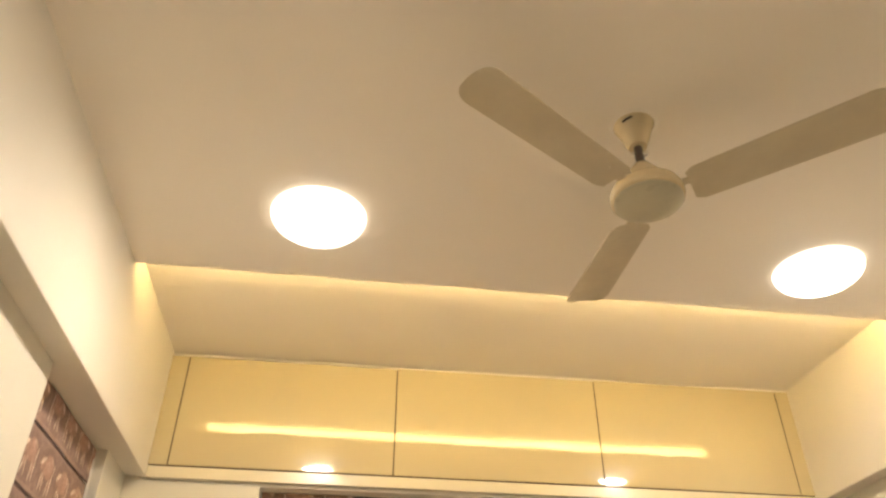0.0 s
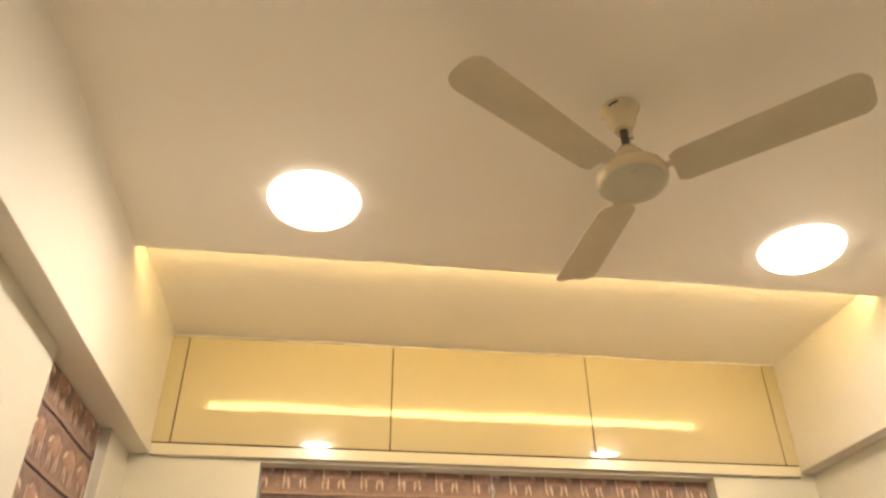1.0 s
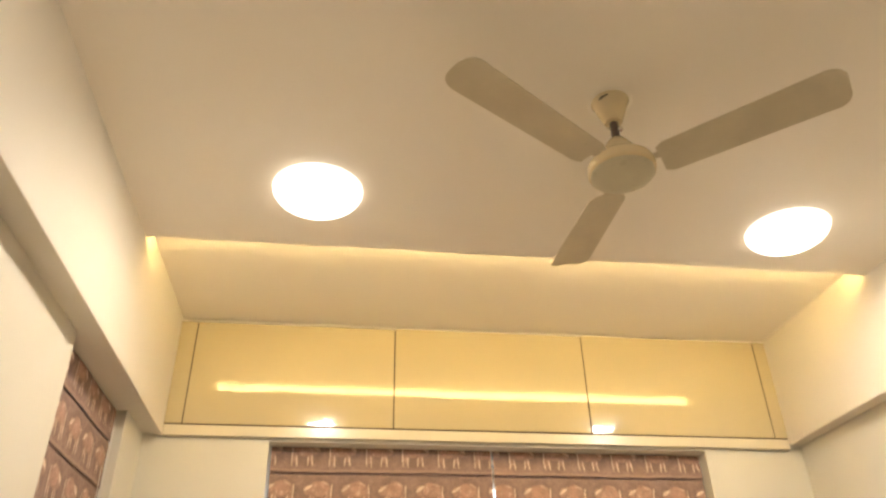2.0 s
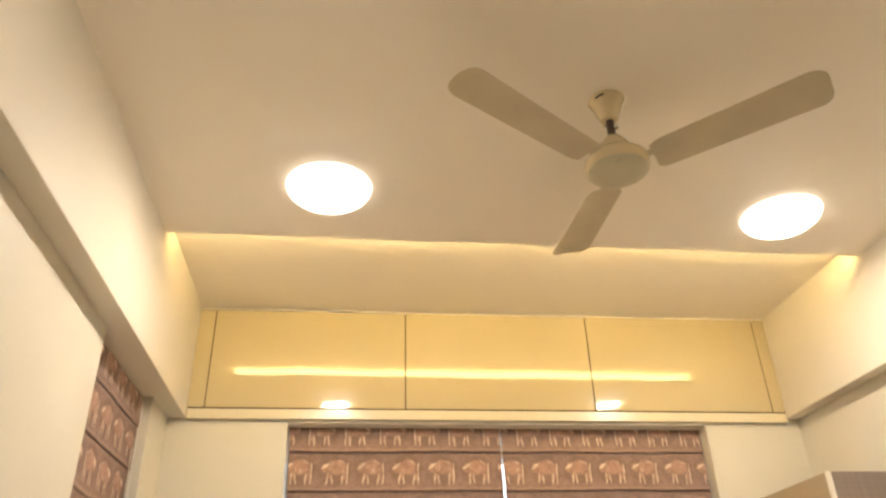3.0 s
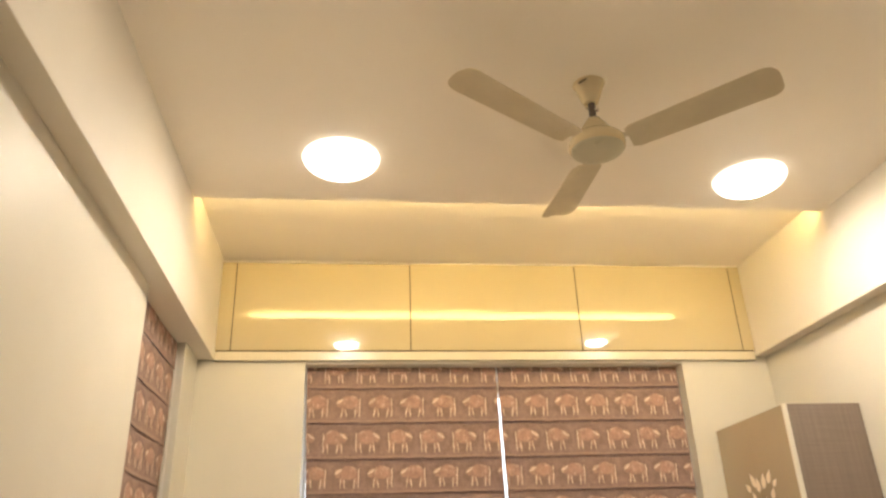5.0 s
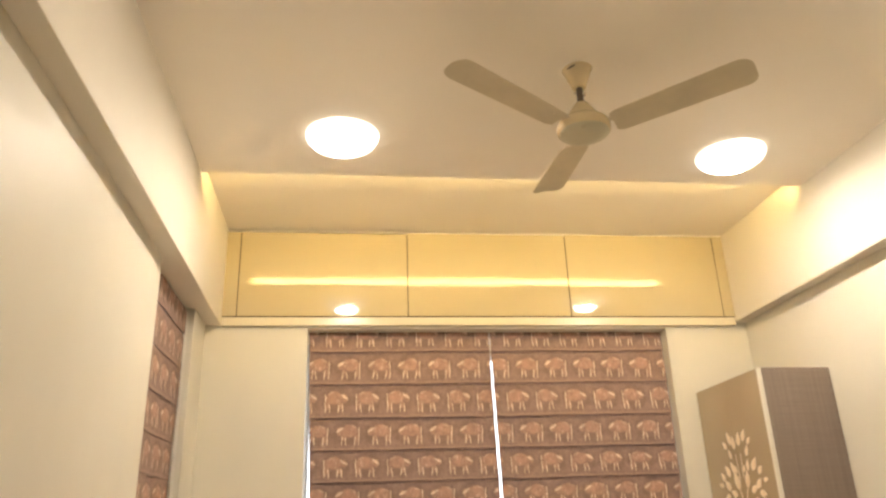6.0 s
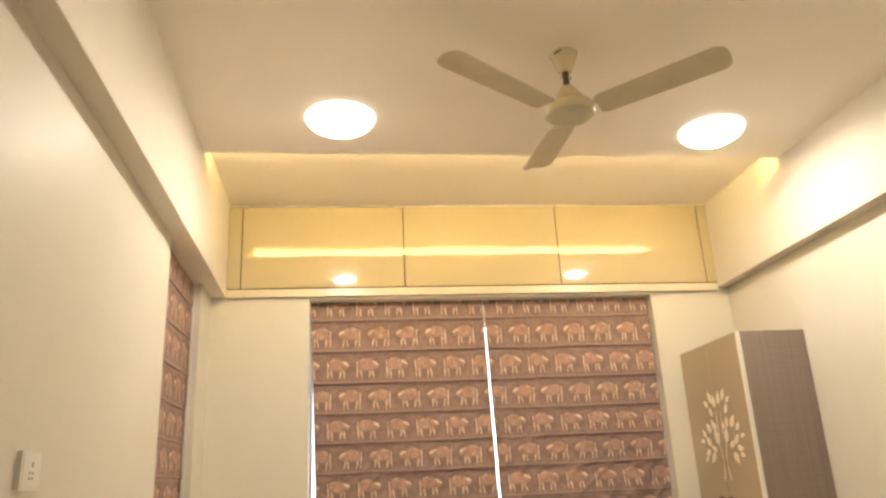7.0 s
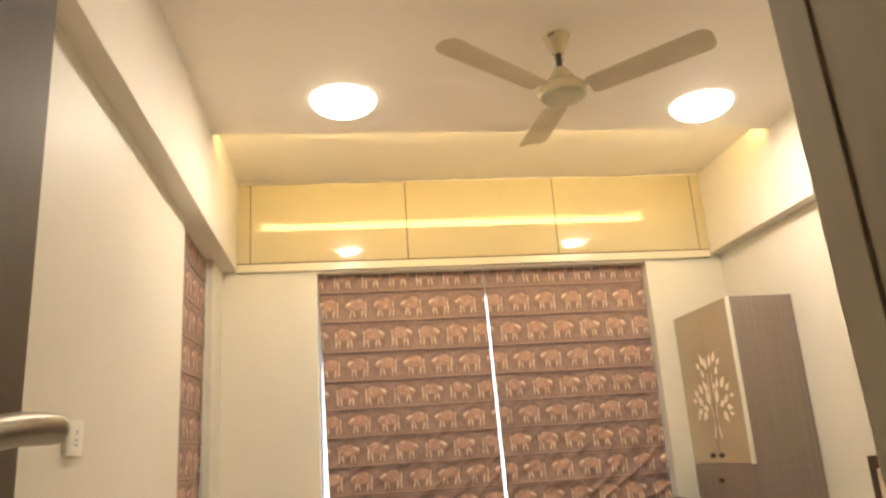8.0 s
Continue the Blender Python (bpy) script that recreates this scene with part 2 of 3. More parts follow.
structure("floor", boxes((-0.6, 3.4, -6.4, 0.4, -0.1, 0.0)), FLOOR, "pale cream polished floor tiles", "floor")
left_wall = boxes((-0.36, WX0, BACK_Y, SIDE_WIN[0], 0, BZ0), (-0.36, WX0, SIDE_WIN[1], WALL_Y, 0, BZ0),
                  (-0.36, WX0, SIDE_WIN[0], SIDE_WIN[1], 0, SIDE_WIN[2]))
structure("wall_left", shear(left_wall, 0.014), WALL, "cream painted wall with a window niche", "wall")
structure("wall_right", boxes((WX1, 3.25, BACK_Y, WALL_Y, 0, BZ1)), WALL, "cream painted plain wall", "wall")
structure("wall_window", boxes(
    (-0.36, WIN[0], WALL_Y, 0.27, 0, 2.102), (WIN[1], 3.25, WALL_Y, 0.27, 0, 2.102),
    (WIN[0], WIN[1], WALL_Y, 0.27, 0, WIN[2]), (WIN[0], WIN[1], WALL_Y, 0.27, WIN[3], 2.102),
    (BX1 - 0.004, 3.25, WALL_Y, 0.27, 2.102, BZ1), (-0.36, BX0 + 0.004, WALL_Y, 0.27, 2.102, BZ0),
    (-0.36, 3.25, 0.36, 0.48, 2.0, 2.8)), WALL, "cream painted wall round a wide window", "wall")
structure("beam_left", shear(boxes((-0.36, BX0, BACK_Y, 0.35, BZ0, 2.79), bevel=0.004), 0.012), BEAM, "cream painted beam along the wall", "beam")
structure("beam_right", boxes((BX1, 3.25, BACK_Y, 0.35, BZ1, 2.79), bevel=0.004), BEAM, "cream painted beam along the wall", "beam")
structure("ceiling", boxes((-0.2, 3.1, BACK_Y, EDGE_Y, CZ, CZ + 0.016), (-0.2, 3.1, EDGE_Y - 0.075, EDGE_Y - 0.060, CZ + 0.016, RZ)),
          CEILING, "cream plaster false ceiling ending in a lit cove", "ceiling")
structure("ceiling_raised", boxes((-0.36, 3.25, EDGE_Y - 0.2, 0.36, RZ, 2.8), (-0.36, 3.25, -6.4, EDGE_Y - 0.2, 2.78, 2.9)), CEILING, "cream plaster raised ceiling over the cupboards", "ceiling")
structure("wall_back", lean_out(boxes(
    (-0.36, PASS_X0, BACK_Y - 0.12, BACK_Y, 0, 2.79), (PASS_X1 + 0.012, 3.25, BACK_Y - 0.12, BACK_Y, 0, 2.79),
    (PASS_X0, PASS_X1 + 0.012, BACK_Y - 0.12, BACK_Y, 2.15, 2.79))), WALL, "cream painted wall with a passage opening", "wall")
structure("wall_passage", lean_out(boxes(
    (PASS_X0 - 0.12, PASS_X0, DOOR_Y, BACK_Y - 0.12, 0, 2.79), (PASS_X1 + 0.012, PASS_X1 + 0.13, DOOR_Y, BACK_Y - 0.12, 0, 2.79),
    (-0.36, PASS_X0, DOOR_Y - 0.12, DOOR_Y, 0, 2.79), (PASS_X1 + 0.012, 3.25, DOOR_Y - 0.12, DOOR_Y, 0, 2.79),
    (PASS_X0, PASS_X1 + 0.012, DOOR_Y - 0.12, DOOR_Y, 2.1, 2.79), (-0.36, 3.25, -6.4, -6.28, 0, 2.79),
    (-0.48, -0.36, -6.4, DOOR_Y - 0.12, 0, 2.79), (3.25, 3.37, -6.4, DOOR_Y - 0.12, 0, 2.79))), PASSAGE, "unlit beige passage walls by the door", "wall")
structure("ceiling_passage", boxes((PASS_X0, PASS_X1 + 0.012, DOOR_Y, BACK_Y - 0.12, 2.3, 2.36)), CEILING, "plain low passage ceiling", "ceiling")
# casing on the corner of the passage: board, groove, board
structure("trim", lean_out(boxes((PASS_X1, PASS_X1 + 0.011, BACK_Y - 0.036, BACK_Y + 0.006, 0, 2.15),
                                 (PASS_X1 + 0.0015, PASS_X1 + 0.011, BACK_Y - 0.400, BACK_Y - 0.041, 0, 2.15),
                                 (PASS_X1 + 0.0032, PASS_X1 + 0.0115, BACK_Y - 0.0405, BACK_Y - 0.0365, 0, 2.15), bevel=0.001)),
          FRAME_WOOD, "greige grooved door casing on the wall corner", "trim")
structure("backdrop", boxes((-8, 12, 7.0, 7.05, -6, 10)), HAZE, "bright hazy daylight outside the window", "sky")
# added plane, out of view, tall and dim to keep sky light off the niche
structure("sky_blocker_side", boxes((-7.05, -7.0, -16, 12, -6, 34)), SKY_BLOCK, "dim tall plane outside the side window that blocks the sky", "sky")


# ---- windows ----
def window(name, along, a0, a1, z0, z1, depth, wide):
    """along 0: set in the window wall; 1: in the left wall."""
    w = thing(name, "white framed sliding window behind fabric blinds", "window", kind="structure")

    def b(p0, p1, q0, q1, d0, d1, bevel=0.003):
        return boxes((p0, p1, d0, d1, q0, q1), bevel=bevel) if along == 0 else boxes((d0, d1, p0, p1, q0, q1), bevel=bevel)

    d0, d1 = depth, depth + 0.05
    mid = (a0 + a1) / 2 - 0.35
    part("window_frame", b(a0, a0 + 0.013, z0, z1, d0, d1), ALU, w)
    # right stile oversized, hidden behind the blind, to block leaking daylight
    part("window_frame", b(a1 - wide, a1, z0, z1, d0, d1), ALU, w)
    part("window_frame", b(a0 + 0.013, a1 - wide, z1 - 0.045, z1, d0, d1), ALU, w)
    part("window_sill", b(a0 + 0.013, a1 - wide, z0, z0 + 0.045, d0, d1), ALU, w)
    for p0, p1 in ((a0 + 0.013, mid), (mid, a1 - wide)):
        pane = part("pane", b(p0, p1, z0 + 0.045, z1 - 0.045, d0 + 0.02, d0 + 0.026, 0), GLASS, w)
        pane.visible_shadow = False
    return w


window("window_1", 0, WIN[0], WIN[1], WIN[2], WIN[3], 0.185, 0.110)
window("window_2", 1, SIDE_WIN[0], SIDE_WIN[1], SIDE_WIN[2], BZ0, -0.33, 0.34)


# ---- roman blinds ----
FOLDS = (1.974, 1.792, 1.606, 1.435, 1.270, 1.110, 0.946, 0.787, 0.626)   # heights at which the cloth is gathered


def blind(name, label, along, mat, a0t, a1t, a0b, a1b, ztop, zbot, depth, sign, seed, belly=0.009):
    """Folds of cloth, each bellying towards the room at its foot; a: edges at top and bottom along the wall."""
    ob = thing(name, label, "blind", group="roman blinds")
    lines = [ztop, *FOLDS, zbot]
    nx, nz = 110, 14
    for n, (top, bot) in enumerate(zip(lines, lines[1:])):
        bm = bmesh.new()
        uv = bm.loops.layers.uv.new("UVMap")
        place = {}
        v0 = 1 - (top - bot) / 0.181 if n == 0 else 0.0   # the first fold shows only the foot of its row
        grid = []
        for j in range(nz + 1):
            k = j / nz
            z = top + (bot - 0.004 - top) * k
            f = (ztop - z) / (ztop - zbot)
            line = []
            for i in range(nx + 1):
                a = (a0t + (a0b - a0t) * f) * (1 - i / nx) + (a1t + (a1b - a1t) * f) * (i / nx)
                crease = noise.noise(Vector((a * 5 + seed, z * 3, 1.7))) * 0.006
                low = max(0.0, (1.42 - z) / 0.75)
                crease += low * 0.020 * noise.noise(Vector((a * 9 + z * 7, (z - a) * 2.2, seed)))
                ridge = 1 - abs(noise.noise(Vector((a * 6 - z * 8, (z + a) * 1.5, seed + 2)))) * 2
                crease -= min(low, 1.0) * 0.022 * max(0.0, ridge) ** 5
                sag = 0.004 * noise.noise(Vector((a * 2.3, top * 9, seed + 4)))
                d = depth + sign * (belly * k ** 2.2 - 0.004 * math.exp(-k * 14)) + crease
                zz = z + sag * k
                vert = bm.verts.new((a, d, zz) if along == 0 else (d, a, zz))
                place[vert] = (a, n + min(v0 + (1 - v0) * k, 0.9995))
                line.append(vert)
            grid.append(line)
        for p, q in zip(grid, grid[1:]):
            for i in range(nx):
                face = bm.faces.new((p[i], p[i + 1], q[i + 1], q[i]))
                for loop in face.loops:
                    loop[uv].uv = place[loop.vert]
        bmesh.ops.recalc_face_normals(bm, faces=bm.faces)
        bmesh.ops.solidify(bm, geom=bm.faces[:], thickness=0.0015)
        part("fold", bm, mat, ob, smooth=True)
    rail = (a0t + 0.004, a1t - 0.004, depth + 0.008, depth + 0.04, ztop - 0.03, ztop) if along == 0 else (depth - 0.04, depth - 0.008, a0t, a1t, ztop - 0.03, ztop)
    part("headrail", boxes(rail, bevel=0.003), ALU, ob)
    return ob


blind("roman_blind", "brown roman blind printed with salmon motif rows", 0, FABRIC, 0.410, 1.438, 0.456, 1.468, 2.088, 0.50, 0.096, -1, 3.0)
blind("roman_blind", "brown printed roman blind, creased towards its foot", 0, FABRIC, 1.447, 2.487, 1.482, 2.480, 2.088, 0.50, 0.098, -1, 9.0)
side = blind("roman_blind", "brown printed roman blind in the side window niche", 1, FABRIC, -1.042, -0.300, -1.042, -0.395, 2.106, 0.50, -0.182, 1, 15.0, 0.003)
part("cord", tube([(-0.166, -0.365 + 0.010 * math.sin(k * 0.45), 2.05 - k * 0.078) for k in range(17)]
     + [(-0.163, -0.355, 0.79), (-0.162, -0.342, 0.82), (-0.163, -0.346, 1.05), (-0.165, -0.350, 1.4), (-0.167, -0.352, 2.04)], 0.0022, 6), CORD, side, "white hanging pull cord")
tape = bmesh.new()
edge = [[tape.verts.new((-0.170 + 0.003 * math.sin(k * 0.9), y, 1.86 - k * 0.10)) for y in (-0.390 - 0.0015 * k, -0.384 + 0.0035 * k)] for k in range(11)]
for a, b in zip(edge, edge[1:]):
    tape.faces.new((a[0], a[1], b[1], b[0]))
bmesh.ops.solidify(tape, geom=tape.faces[:], thickness=0.001)
part("tape", tape, CORD, side, "pale hanging tape that widens downwards", smooth=True)

# ---- loft cupboards over the window ----
SEAMS = (0.012, 0.965, 1.921, 2.861)
loft = thing("loft_cabinet", "glossy cream loft cupboard built over the window", "cabinet", (0, 0, 0))
part("carcass", boxes((BX0 + 0.004, BX1 - 0.004, 0.046, 0.33, 2.151, RZ - 0.006)), GAP, loft, "brown cabinet body behind the doors")
part("ledge", boxes((BX0 + 0.003, BX1 - 0.003, 0.0005, 0.33, 2.103, 2.1505), bevel=0.002), LEDGE, loft, "cream ledge below the cupboard doors")


def leaf_board(x0, x1, zt):
    """A flat door leaf, its edges eased."""
    return boxes((x0, x1, 0.0, 0.019, 2.157, zt), bevel=0.0015)


for i in range(3):
    part("cupboard_door", leaf_board(SEAMS[i] + 0.0028, SEAMS[i + 1] - 0.0028, 2.660 + 0.005 * i), LAMINATE, loft)
part("filler", leaf_board(BX0 - 0.012, SEAMS[0] - 0.0028, 2.660), LAMINATE, loft)
part("filler", leaf_board(SEAMS[3] + 0.0028, BX1 + 0.012, 2.672), LAMINATE, loft)
for x in SEAMS:
    band = leaf_board(x - 0.0026, x + 0.0026, 2.658)
    bmesh.ops.translate(band, vec=(0, 0.0012, 0), verts=band.verts)
    part("edge_band", band, GAP, loft, "dark brown joint between the doors")
part("edge_band", boxes((BX0 + 0.003, BX1 - 0.003, 0.0015, 0.045, 2.1508, 2.1568)), GAP, loft, "dark brown joint under the doors")
pts = []
for k in range(121):
    x = BX0 + 0.004 + (BX1 - BX0 - 0.008) * k / 120
    pts.append((x, 0.006, 2.668 + 0.006 * k / 120 + 0.005 * noise.noise(Vector((x * 2.4, 0, 5))) + 0.003 * noise.noise(Vector((x * 7, 2, 5)))))
part("putty_bead", tube(pts, 0.0045, 8), CEILING, loft, "uneven putty bead under the ceiling", smooth=True)

# ---- cove strip ----
strip = thing("cove_strip_light", "warm yellow light strip hidden in the cove", "strip light", (0, 0, CZ + 0.016))
part("channel", boxes((-0.03, 2.89, EDGE_Y - 0.058, EDGE_Y - 0.030, 0.0, 0.004)), ALU, strip)
part("diffuser", boxes((-0.02, 2.88, EDGE_Y - 0.052, EDGE_Y - 0.036, 0.004, 0.046), bevel=0.002), STRIP, strip, "glowing diffuser")


# ---- ceiling lamps ----
def panel_light(x, y, k, label):
    ob = thing("ceiling_light", label, "light", (x, y, CZ + 0.002), "ceiling lights")
    # oversized glowing shell added round the lamp to imitate glare and the ceiling halo
    halo = [(0.156 * math.cos(a) ** 0.8, -0.066 * math.sin(a)) for a in (radians(d) for d in range(0, 66, 8))]
    part("halo", lathe([(k * r, k * z) for r, z in halo]), GLARE, ob, "glowing shell that imitates glare round the light", smooth=True)
    r, z = halo[-1]
    part("diffuser", lathe([(k * r * q, k * z - d) for q, d in ((0.995, -0.004), (0.96, 0.003), (0.7, 0.007), (0.2, 0.009))]), PANEL, ob, "bright round diffuser", smooth=True)
    return ob


for x, y, k, label in ((0.600, -1.222, 1.0, "round white ceiling light inside a glare shell, switched on"), (2.398, -1.155, 1.0, "round white ceiling light inside a glare shell, switched on"),
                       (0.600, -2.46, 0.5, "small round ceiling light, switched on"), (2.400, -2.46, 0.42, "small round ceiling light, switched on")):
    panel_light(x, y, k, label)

# ---- ceiling fan ----
fan = thing("ceiling_fan", "cream ceiling fan with three blades at rest", "fan", (1.478, -1.773, CZ + 0.002))
DROP = pose(0, 0, -0.034)
part("canopy", lathe([(0.057, 0.0), (0.057, -0.004), (0.050, -0.016), (0.041, -0.044), (0.031, -0.070), (0.025, -0.084), (0.014, -0.086)]), FAN_BODY, fan, "ivory upper canopy", smooth=True)
part("ceiling_ring", lathe([(0.068, 0.0), (0.068, -0.002), (0.062, -0.004), (0.050, -0.005)]), CEILING, fan, "thin cream ring against the ceiling", smooth=True)
part("slot", tube([(-0.046, -0.030, -0.022), (-0.036, -0.040, -0.018), (-0.024, -0.0475, -0.015)], 0.0028, 8), INK, fan, "dark slot in the upper canopy", smooth=True)
part("downrod", lathe([(0.0125, -0.06), (0.0125, -0.169)], 20), STEEL, fan, "dark steel rod", smooth=True)
part("nut", lathe([(0.006, 0.0), (0.0075, -0.002), (0.0075, -0.010), (0.006, -0.012)], 6), CHROME, fan, at=pose(0.013, -0.013, -0.110))
part("pin", tube([(-0.022, 0, -0.106), (0.022, 0, -0.106)], 0.0032, 8), CHROME, fan)
part("lower_canopy", lathe([(0.015, -0.113), (0.025, -0.119), (0.038, -0.138), (0.054, -0.164), (0.064, -0.180), (0.067, -0.192)]), FAN_BODY, fan, "ivory lower canopy", smooth=True, at=DROP)
motor = part("motor", lathe([(0.056, -0.183), (0.078, -0.190), (0.091, -0.202), (0.0965, -0.214), (0.0965, -0.230), (0.0945, -0.237), (0.091, -0.2405)]), FAN_BODY, fan, "ivory motor housing", smooth=True, at=DROP)
part("base_plate", lathe([(0.0905, -0.232), (0.0895, -0.2435), (0.081, -0.2485), (0.055, -0.2525), (0.015, -0.254)]), FAN_PLATE, motor, "olive-grey base plate", smooth=True)


def blade():
    """A slightly twisted and cambered blade along +x."""
    bm = bmesh.new()
    top = []
    n, w = 40, 10
    r0, r1 = 0.120, 0.606
    for i in range(n + 1):
        k = 1 - (1 - i / n) ** 1.8
        r = r0 + (r1 - r0) * k
        half = 0.0565 + 0.013 * k
        c = 1.0
        if k < 0.05:
            c = 0.80 + 0.20 * math.sqrt(1 - (1 - k / 0.05) ** 2)
        if k > 0.90:
            c = 0.40 + 0.60 * math.sqrt(max(0.0, 1 - ((k - 0.90) / 0.10) ** 2.2))
        lead = (0.006 if k > 0.9 else 0.0) * (k - 0.9) * 10
        line = []
        for j in range(w + 1):
            s = 2 * j / w - 1
            y = s * half * c + lead
            z = -0.222 - y * (0.18 - 0.03 * k) - 0.006 * s * s + 0.046 * k
            line.append(bm.verts.new((r, y, z)))
        top.append(line)
    for p, q in zip(top, top[1:]):
        for j in range(w):
            bm.faces.new((p[j], p[j + 1], q[j + 1], q[j]))
    bmesh.ops.recalc_face_normals(bm, faces=bm.faces)
    bmesh.ops.solidify(bm, geom=bm.faces[:], thickness=0.0018)
    return bm


def blade_arm():
    bm = boxes((0.092, 0.150, -0.012, 0.012, -0.214, -0.209), (0.150, 0.195, -0.028, 0.028, -0.213, -0.209), bevel=0.0015)
    return bm


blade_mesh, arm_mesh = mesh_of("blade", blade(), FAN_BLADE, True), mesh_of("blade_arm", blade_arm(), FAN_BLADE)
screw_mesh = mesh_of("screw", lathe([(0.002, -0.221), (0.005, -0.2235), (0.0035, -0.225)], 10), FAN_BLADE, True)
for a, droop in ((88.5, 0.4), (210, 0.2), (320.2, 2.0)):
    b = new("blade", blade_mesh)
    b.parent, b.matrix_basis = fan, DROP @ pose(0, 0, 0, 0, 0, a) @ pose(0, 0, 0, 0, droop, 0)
    arm = new("blade_arm", arm_mesh)
    arm.parent = b
    for sx, sy in ((0.175, 0.02), (0.175, -0.02)):
        s = new("screw", screw_mesh)
        s.parent, s.matrix_basis = b, pose(sx, sy, -0.002 - sy * 0.18)

# ---- wardrobe ----
WDX, WDY0, WDY1, WDZ = 2.618, -0.662, 0.020, 1.708
wd = thing("wardrobe", "taupe wardrobe with lacquered doors and drawers", "wardrobe", (0, 0, 0))
part("body", boxes((WDX + 0.020, WX1 - 0.003, WDY0, WDY1, 0.0, WDZ), bevel=0.001), TAUPE, wd, "woven taupe laminate body")
part("edge_strip", boxes((WDX - 0.002, WDX + 0.0195, WDY0 - 0.0015, WDY0 + 0.010, 0.835, WDZ), bevel=0.001), EDGE_BAND, wd, "cream edge strip at the corner")
SPLIT = -0.318


def knob(parent, y, z):
    bm = lathe([(0.006, 0.0), (0.006, 0.014)], 12)
    box(bm, -0.013, 0.013, -0.013, 0.013, 0.014, 0.027, bevel=0.003)
    part("knob", bm, KNOB, parent, "dark bronze square knob", at=pose(WDX, y, z, 0, -90, 0))


for y0, y1, ky in ((WDY0 + 0.012, SPLIT - 0.0015, SPLIT - 0.052), (SPLIT + 0.0015, WDY1 - 0.002, SPLIT + 0.052)):
    d = part("door", boxes((WDX, WDX + 0.019, y0, y1, 0.838, WDZ - 0.002), bevel=0.0015), DOOR_GLOSS, wd, "beige lacquered door")
    knob(d, ky, 0.879)
for z0, z1 in ((0.645, 0.8355), (0.45, 0.639), (0.25, 0.444), (0.06, 0.244)):
    d = part("drawer", boxes((WDX, WDX + 0.019, WDY0 + 0.002, WDY1 - 0.002, z0, z1), bevel=0.0015), TAUPE, wd, "taupe drawer front")
    knob(d, SPLIT, (z0 + z1) / 2 + 0.005)


# ---- tree ornament on the wardrobe doors ----
def leaf():
    """A pointed leaf along +z in the y-z plane, domed towards -x."""
    bm = bmesh.new()
    n = 10
    left, right, mid = [], [], []
    for i in range(n + 1):
        k = i / n
        half = 0.36 * math.sin(math.pi * k ** 0.8) * (1 - 0.25 * k)
        left.append(bm.verts.new((0, -half, k)))
        right.append(bm.verts.new((0, half, k)))
        mid.append(bm.verts.new((-0.10 * math.sin(math.pi * k), 0, k)))
    for i in range(n):
        bm.faces.new((left[i], mid[i], mid[i + 1], left[i + 1]))
        bm.faces.new((mid[i], right[i], right[i + 1], mid[i + 1]))
    bmesh.ops.remove_doubles(bm, verts=bm.verts, dist=0.0005)
    bmesh.ops.recalc_face_normals(bm, faces=bm.faces)
    bmesh.ops.solidify(bm, geom=bm.faces[:], thickness=0.03)
    return bm


tree = thing("tree_ornament", "copper mirror tree ornament stuck on the wardrobe doors", "ornament", (WDX - 0.0035, -0.345, 0.975))
leaf_mesh = mesh_of("leaf", leaf(), DECAL, True)


def limb(points, r0, r1):
    n = len(points)
    bm = tube([(0, y, z) for y, z in points], [r0 + (r1 - r0) * i / (n - 1) for i in range(n)], 10)
    for v in bm.verts:
        v.co.x *= 0.28
    part("branch", bm, DECAL, tree, smooth=True)


# two slim trunks with a gap where the doors meet, two upper stems, and leaves in loose clusters on either side
LEAVES = ((0.028, 1.395, 8, 0.070), (0.078, 1.408, 22, 0.075), (0.122, 1.388, 48, 0.055), (0.086, 1.342, 25, 0.064), (0.042, 1.262, 12, 0.045),
          (0.080, 1.275, 20, 0.068), (0.135, 1.262, 34, 0.075), (0.190, 1.236, 50, 0.060), (0.222, 1.196, 76, 0.050), (0.158, 1.186, 55, 0.070),
          (0.056, 1.205, 15, 0.092), (0.104, 1.148, 68, 0.072), (0.176, 1.124, 95, 0.064), (0.122, 1.086, 140, 0.088), (0.200, 1.088, 112, 0.050))
rng = random.Random(5)
for sign in (-1, 1):
    limb([(sign * 0.036, 0.0), (sign * 0.022, 0.05), (sign * 0.019, 0.11), (sign * 0.030, 0.165), (sign * 0.052, 0.20)], 0.0065, 0.003)
    limb([(sign * 0.020, 0.235), (sign * 0.022, 0.29), (sign * 0.026, 0.355)], 0.004, 0.0025)
    for out, z, turn, size in LEAVES:
        lean, size = turn + rng.uniform(-9, 9), size * rng.uniform(0.90, 1.08)
        y = sign * out + rng.uniform(-0.006, 0.006) - sign * math.sin(radians(lean)) * size / 2
        z0 = z - 0.975 + rng.uniform(-0.008, 0.008) - math.cos(radians(lean)) * size / 2
        b = new("leaf", leaf_mesh)
        b.parent = tree
        b.matrix_basis = pose(0, y, z0, -sign * lean, 0, 0) @ Matrix.Diagonal((size * 0.5, size * rng.uniform(0.72, 0.9), size, 1))

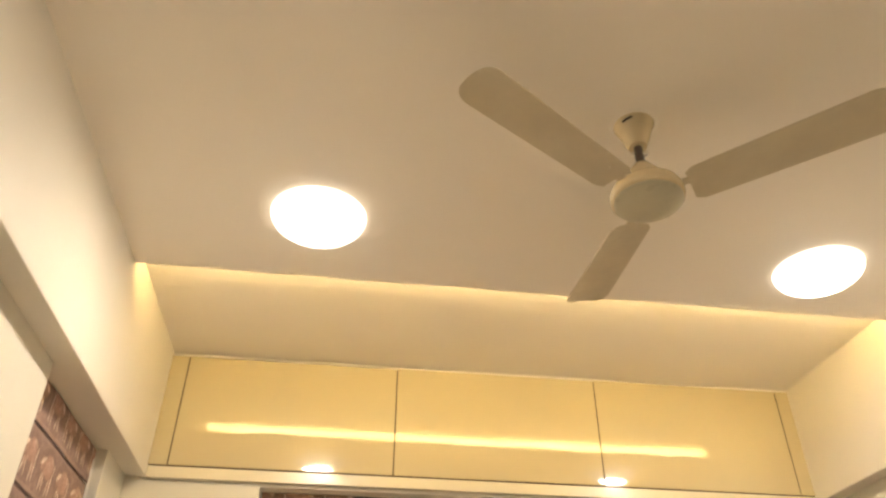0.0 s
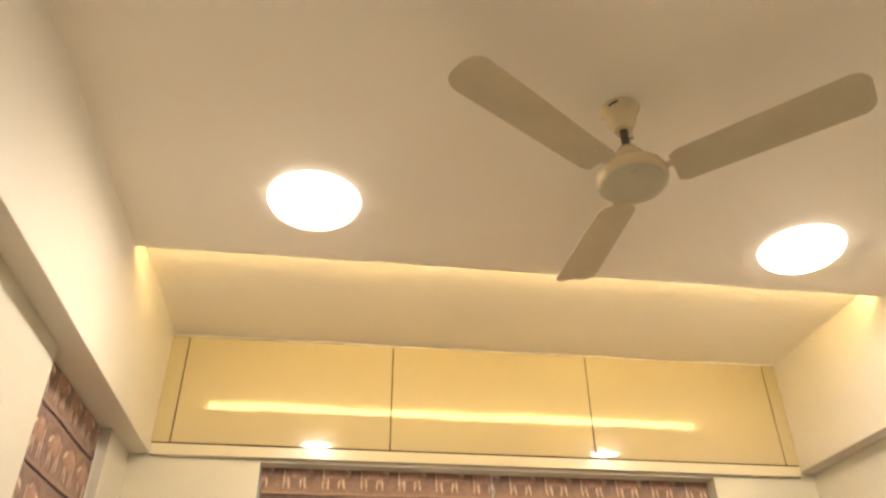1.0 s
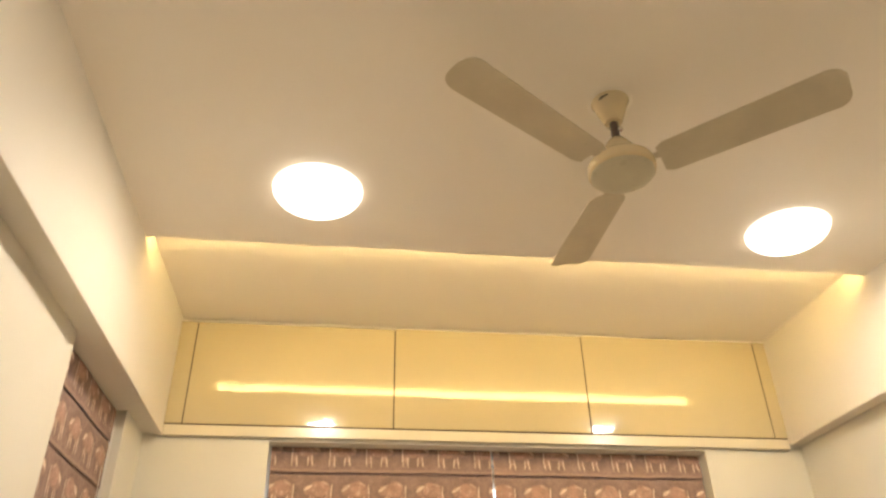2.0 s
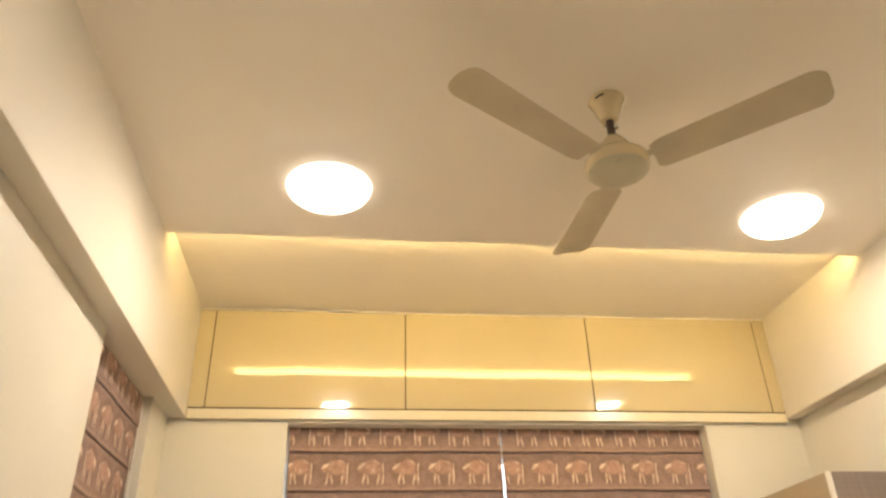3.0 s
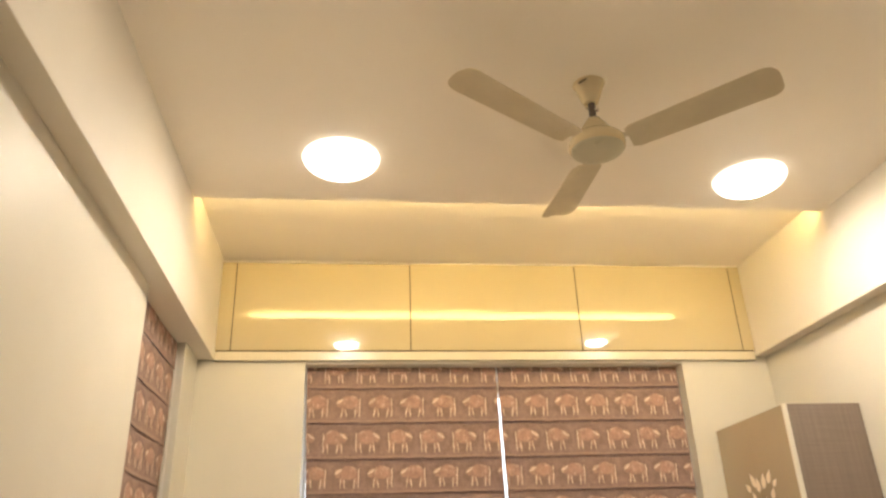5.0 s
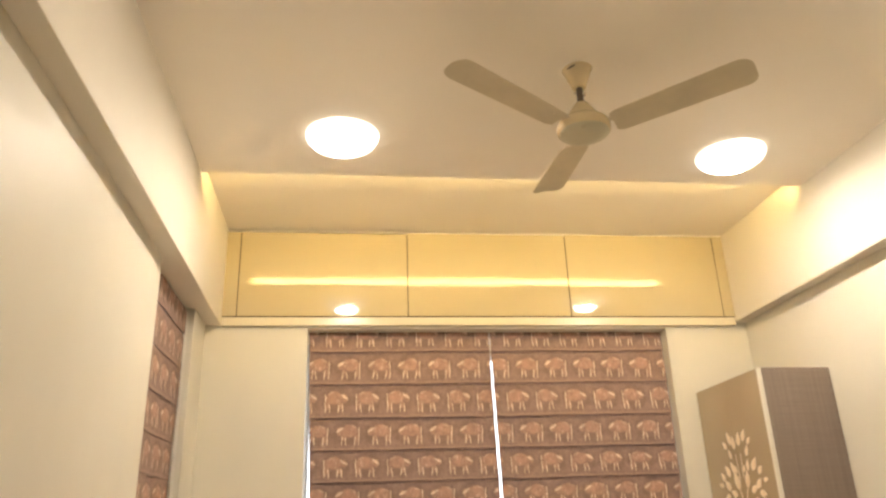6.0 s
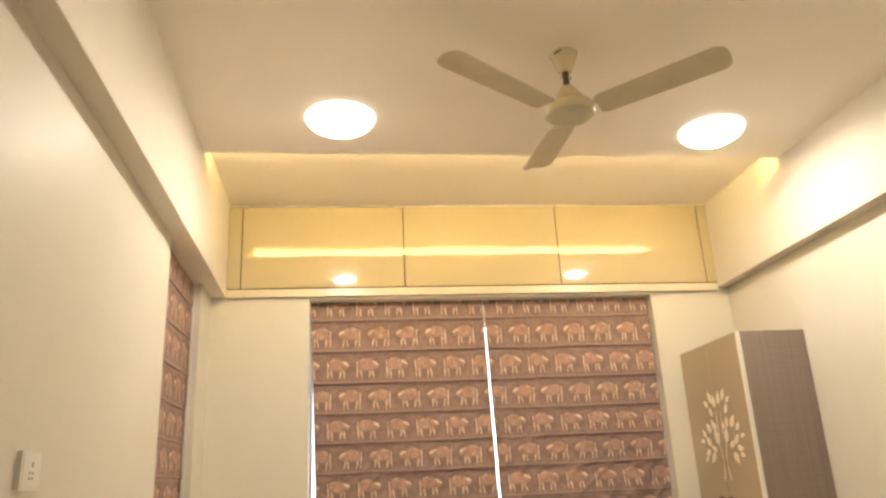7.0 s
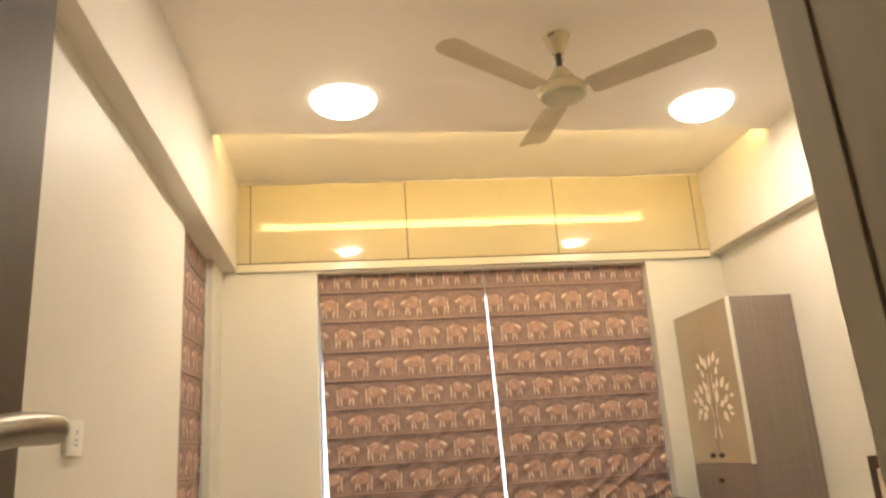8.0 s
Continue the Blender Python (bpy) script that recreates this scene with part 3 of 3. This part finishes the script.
# ---- socket plate ----
sw = thing("wall_socket", "white plastic socket plate on the painted wall", "socket", (WX0 + 0.0331, -2.33, 1.086), rz=0.8)
part("back_box", boxes((-0.002, 0.007, -0.054, 0.054, -0.042, 0.042), bevel=0.002), PLASTIC, sw)
plate = part("plate", boxes((0.007, 0.014, -0.057, 0.057, -0.044, 0.044), bevel=0.003), PLASTIC, sw)
part("cover", boxes((0.0135, 0.0155, -0.049, 0.049, -0.037, 0.037), bevel=0.0009), PLASTIC, sw)
for y, z, h in ((0.002, 0.014, 0.012), (-0.010, -0.006, 0.006), (0.008, -0.006, 0.006), (-0.010, -0.018, 0.006), (0.008, -0.018, 0.006)):
    part("pin_hole", boxes((0.0153, 0.0159, y - 0.0025, y + 0.0025, z - h / 2, z + h / 2), bevel=0.0002), INK, sw, "small dark socket hole")

# ---- low furniture at the room's edge ----
night = thing("bedside_table", "dark stained low table below the window", "table", (2.33, -0.16, 0))
part("tabletop", boxes((-0.06, 0.13, -0.13, 0.13, 0.635, 0.660), bevel=0.004), DARK_WOOD, night)
part("body", boxes((-0.048, 0.115, -0.115, 0.125, 0.0, 0.635), bevel=0.003), DARK_WOOD, night)
part("drawer", boxes((-0.040, 0.105, -0.128, -0.116, 0.42, 0.62), bevel=0.003), DARK_WOOD, night)
part("drawer", boxes((-0.040, 0.105, -0.128, -0.116, 0.20, 0.41), bevel=0.003), DARK_WOOD, night)

head = thing("headboard", "dark wooden headboard with cream padding against the wall", "headboard", (WX1 - 0.004, -1.085, 0))
part("frame", boxes((-0.05, 0, -1.60, 0, 0.80, 0.852), (-0.05, 0, -0.05, 0, 0, 0.80), (-0.05, 0, -1.60, -1.55, 0, 0.80), (-0.05, 0, -1.55, -0.05, 0.10, 0.30), bevel=0.003), DARK_WOOD, head)
part("padding", boxes((-0.055, -0.004, -1.548, -0.052, 0.302, 0.798), bevel=0.012), PADDING, head, "cream padded panel")

# ---- door leaf, open beside the passage ----
LEAF_X, LEAF_Y = 0.402, -3.880
leaf_door = thing("door_leaf", "grey-brown laminate door standing open with a lever handle", "door", (LEAF_X, LEAF_Y, 0), kind="structure")
part("panel", boxes((-0.036, 0, -0.80, 0, 0.006, 2.06), bevel=0.002), DOOR_WOOD, leaf_door)
LEVER = [(0.0, -0.049, 1.0128), (0.022, -0.049, 1.0128), (0.034, -0.051, 1.0128), (0.041, -0.058, 1.0128), (0.044, -0.071, 1.0123),
         (0.044, -0.11, 1.0108), (0.043, -0.15, 1.0058), (0.041, -0.185, 0.9978)]
handle = part("lever_handle", tube(LEVER, [0.0075, 0.0075, 0.0078, 0.0083, 0.0085, 0.0085, 0.0083, 0.0078], 16), NICKEL, leaf_door, "satin nickel lever", smooth=True)
part("rose", tube([(0.0, -0.049, 1.0128), (0.005, -0.049, 1.0128), (0.007, -0.049, 1.0128)], [0.013, 0.013, 0.012], 24), NICKEL, handle, "round handle rose", smooth=True)
for z in (0.25, 1.05, 1.85):
    part("hinge", tube([(-0.018, -0.806, z - 0.05), (-0.018, -0.806, z + 0.05)], 0.006, 10), CHROME, leaf_door)
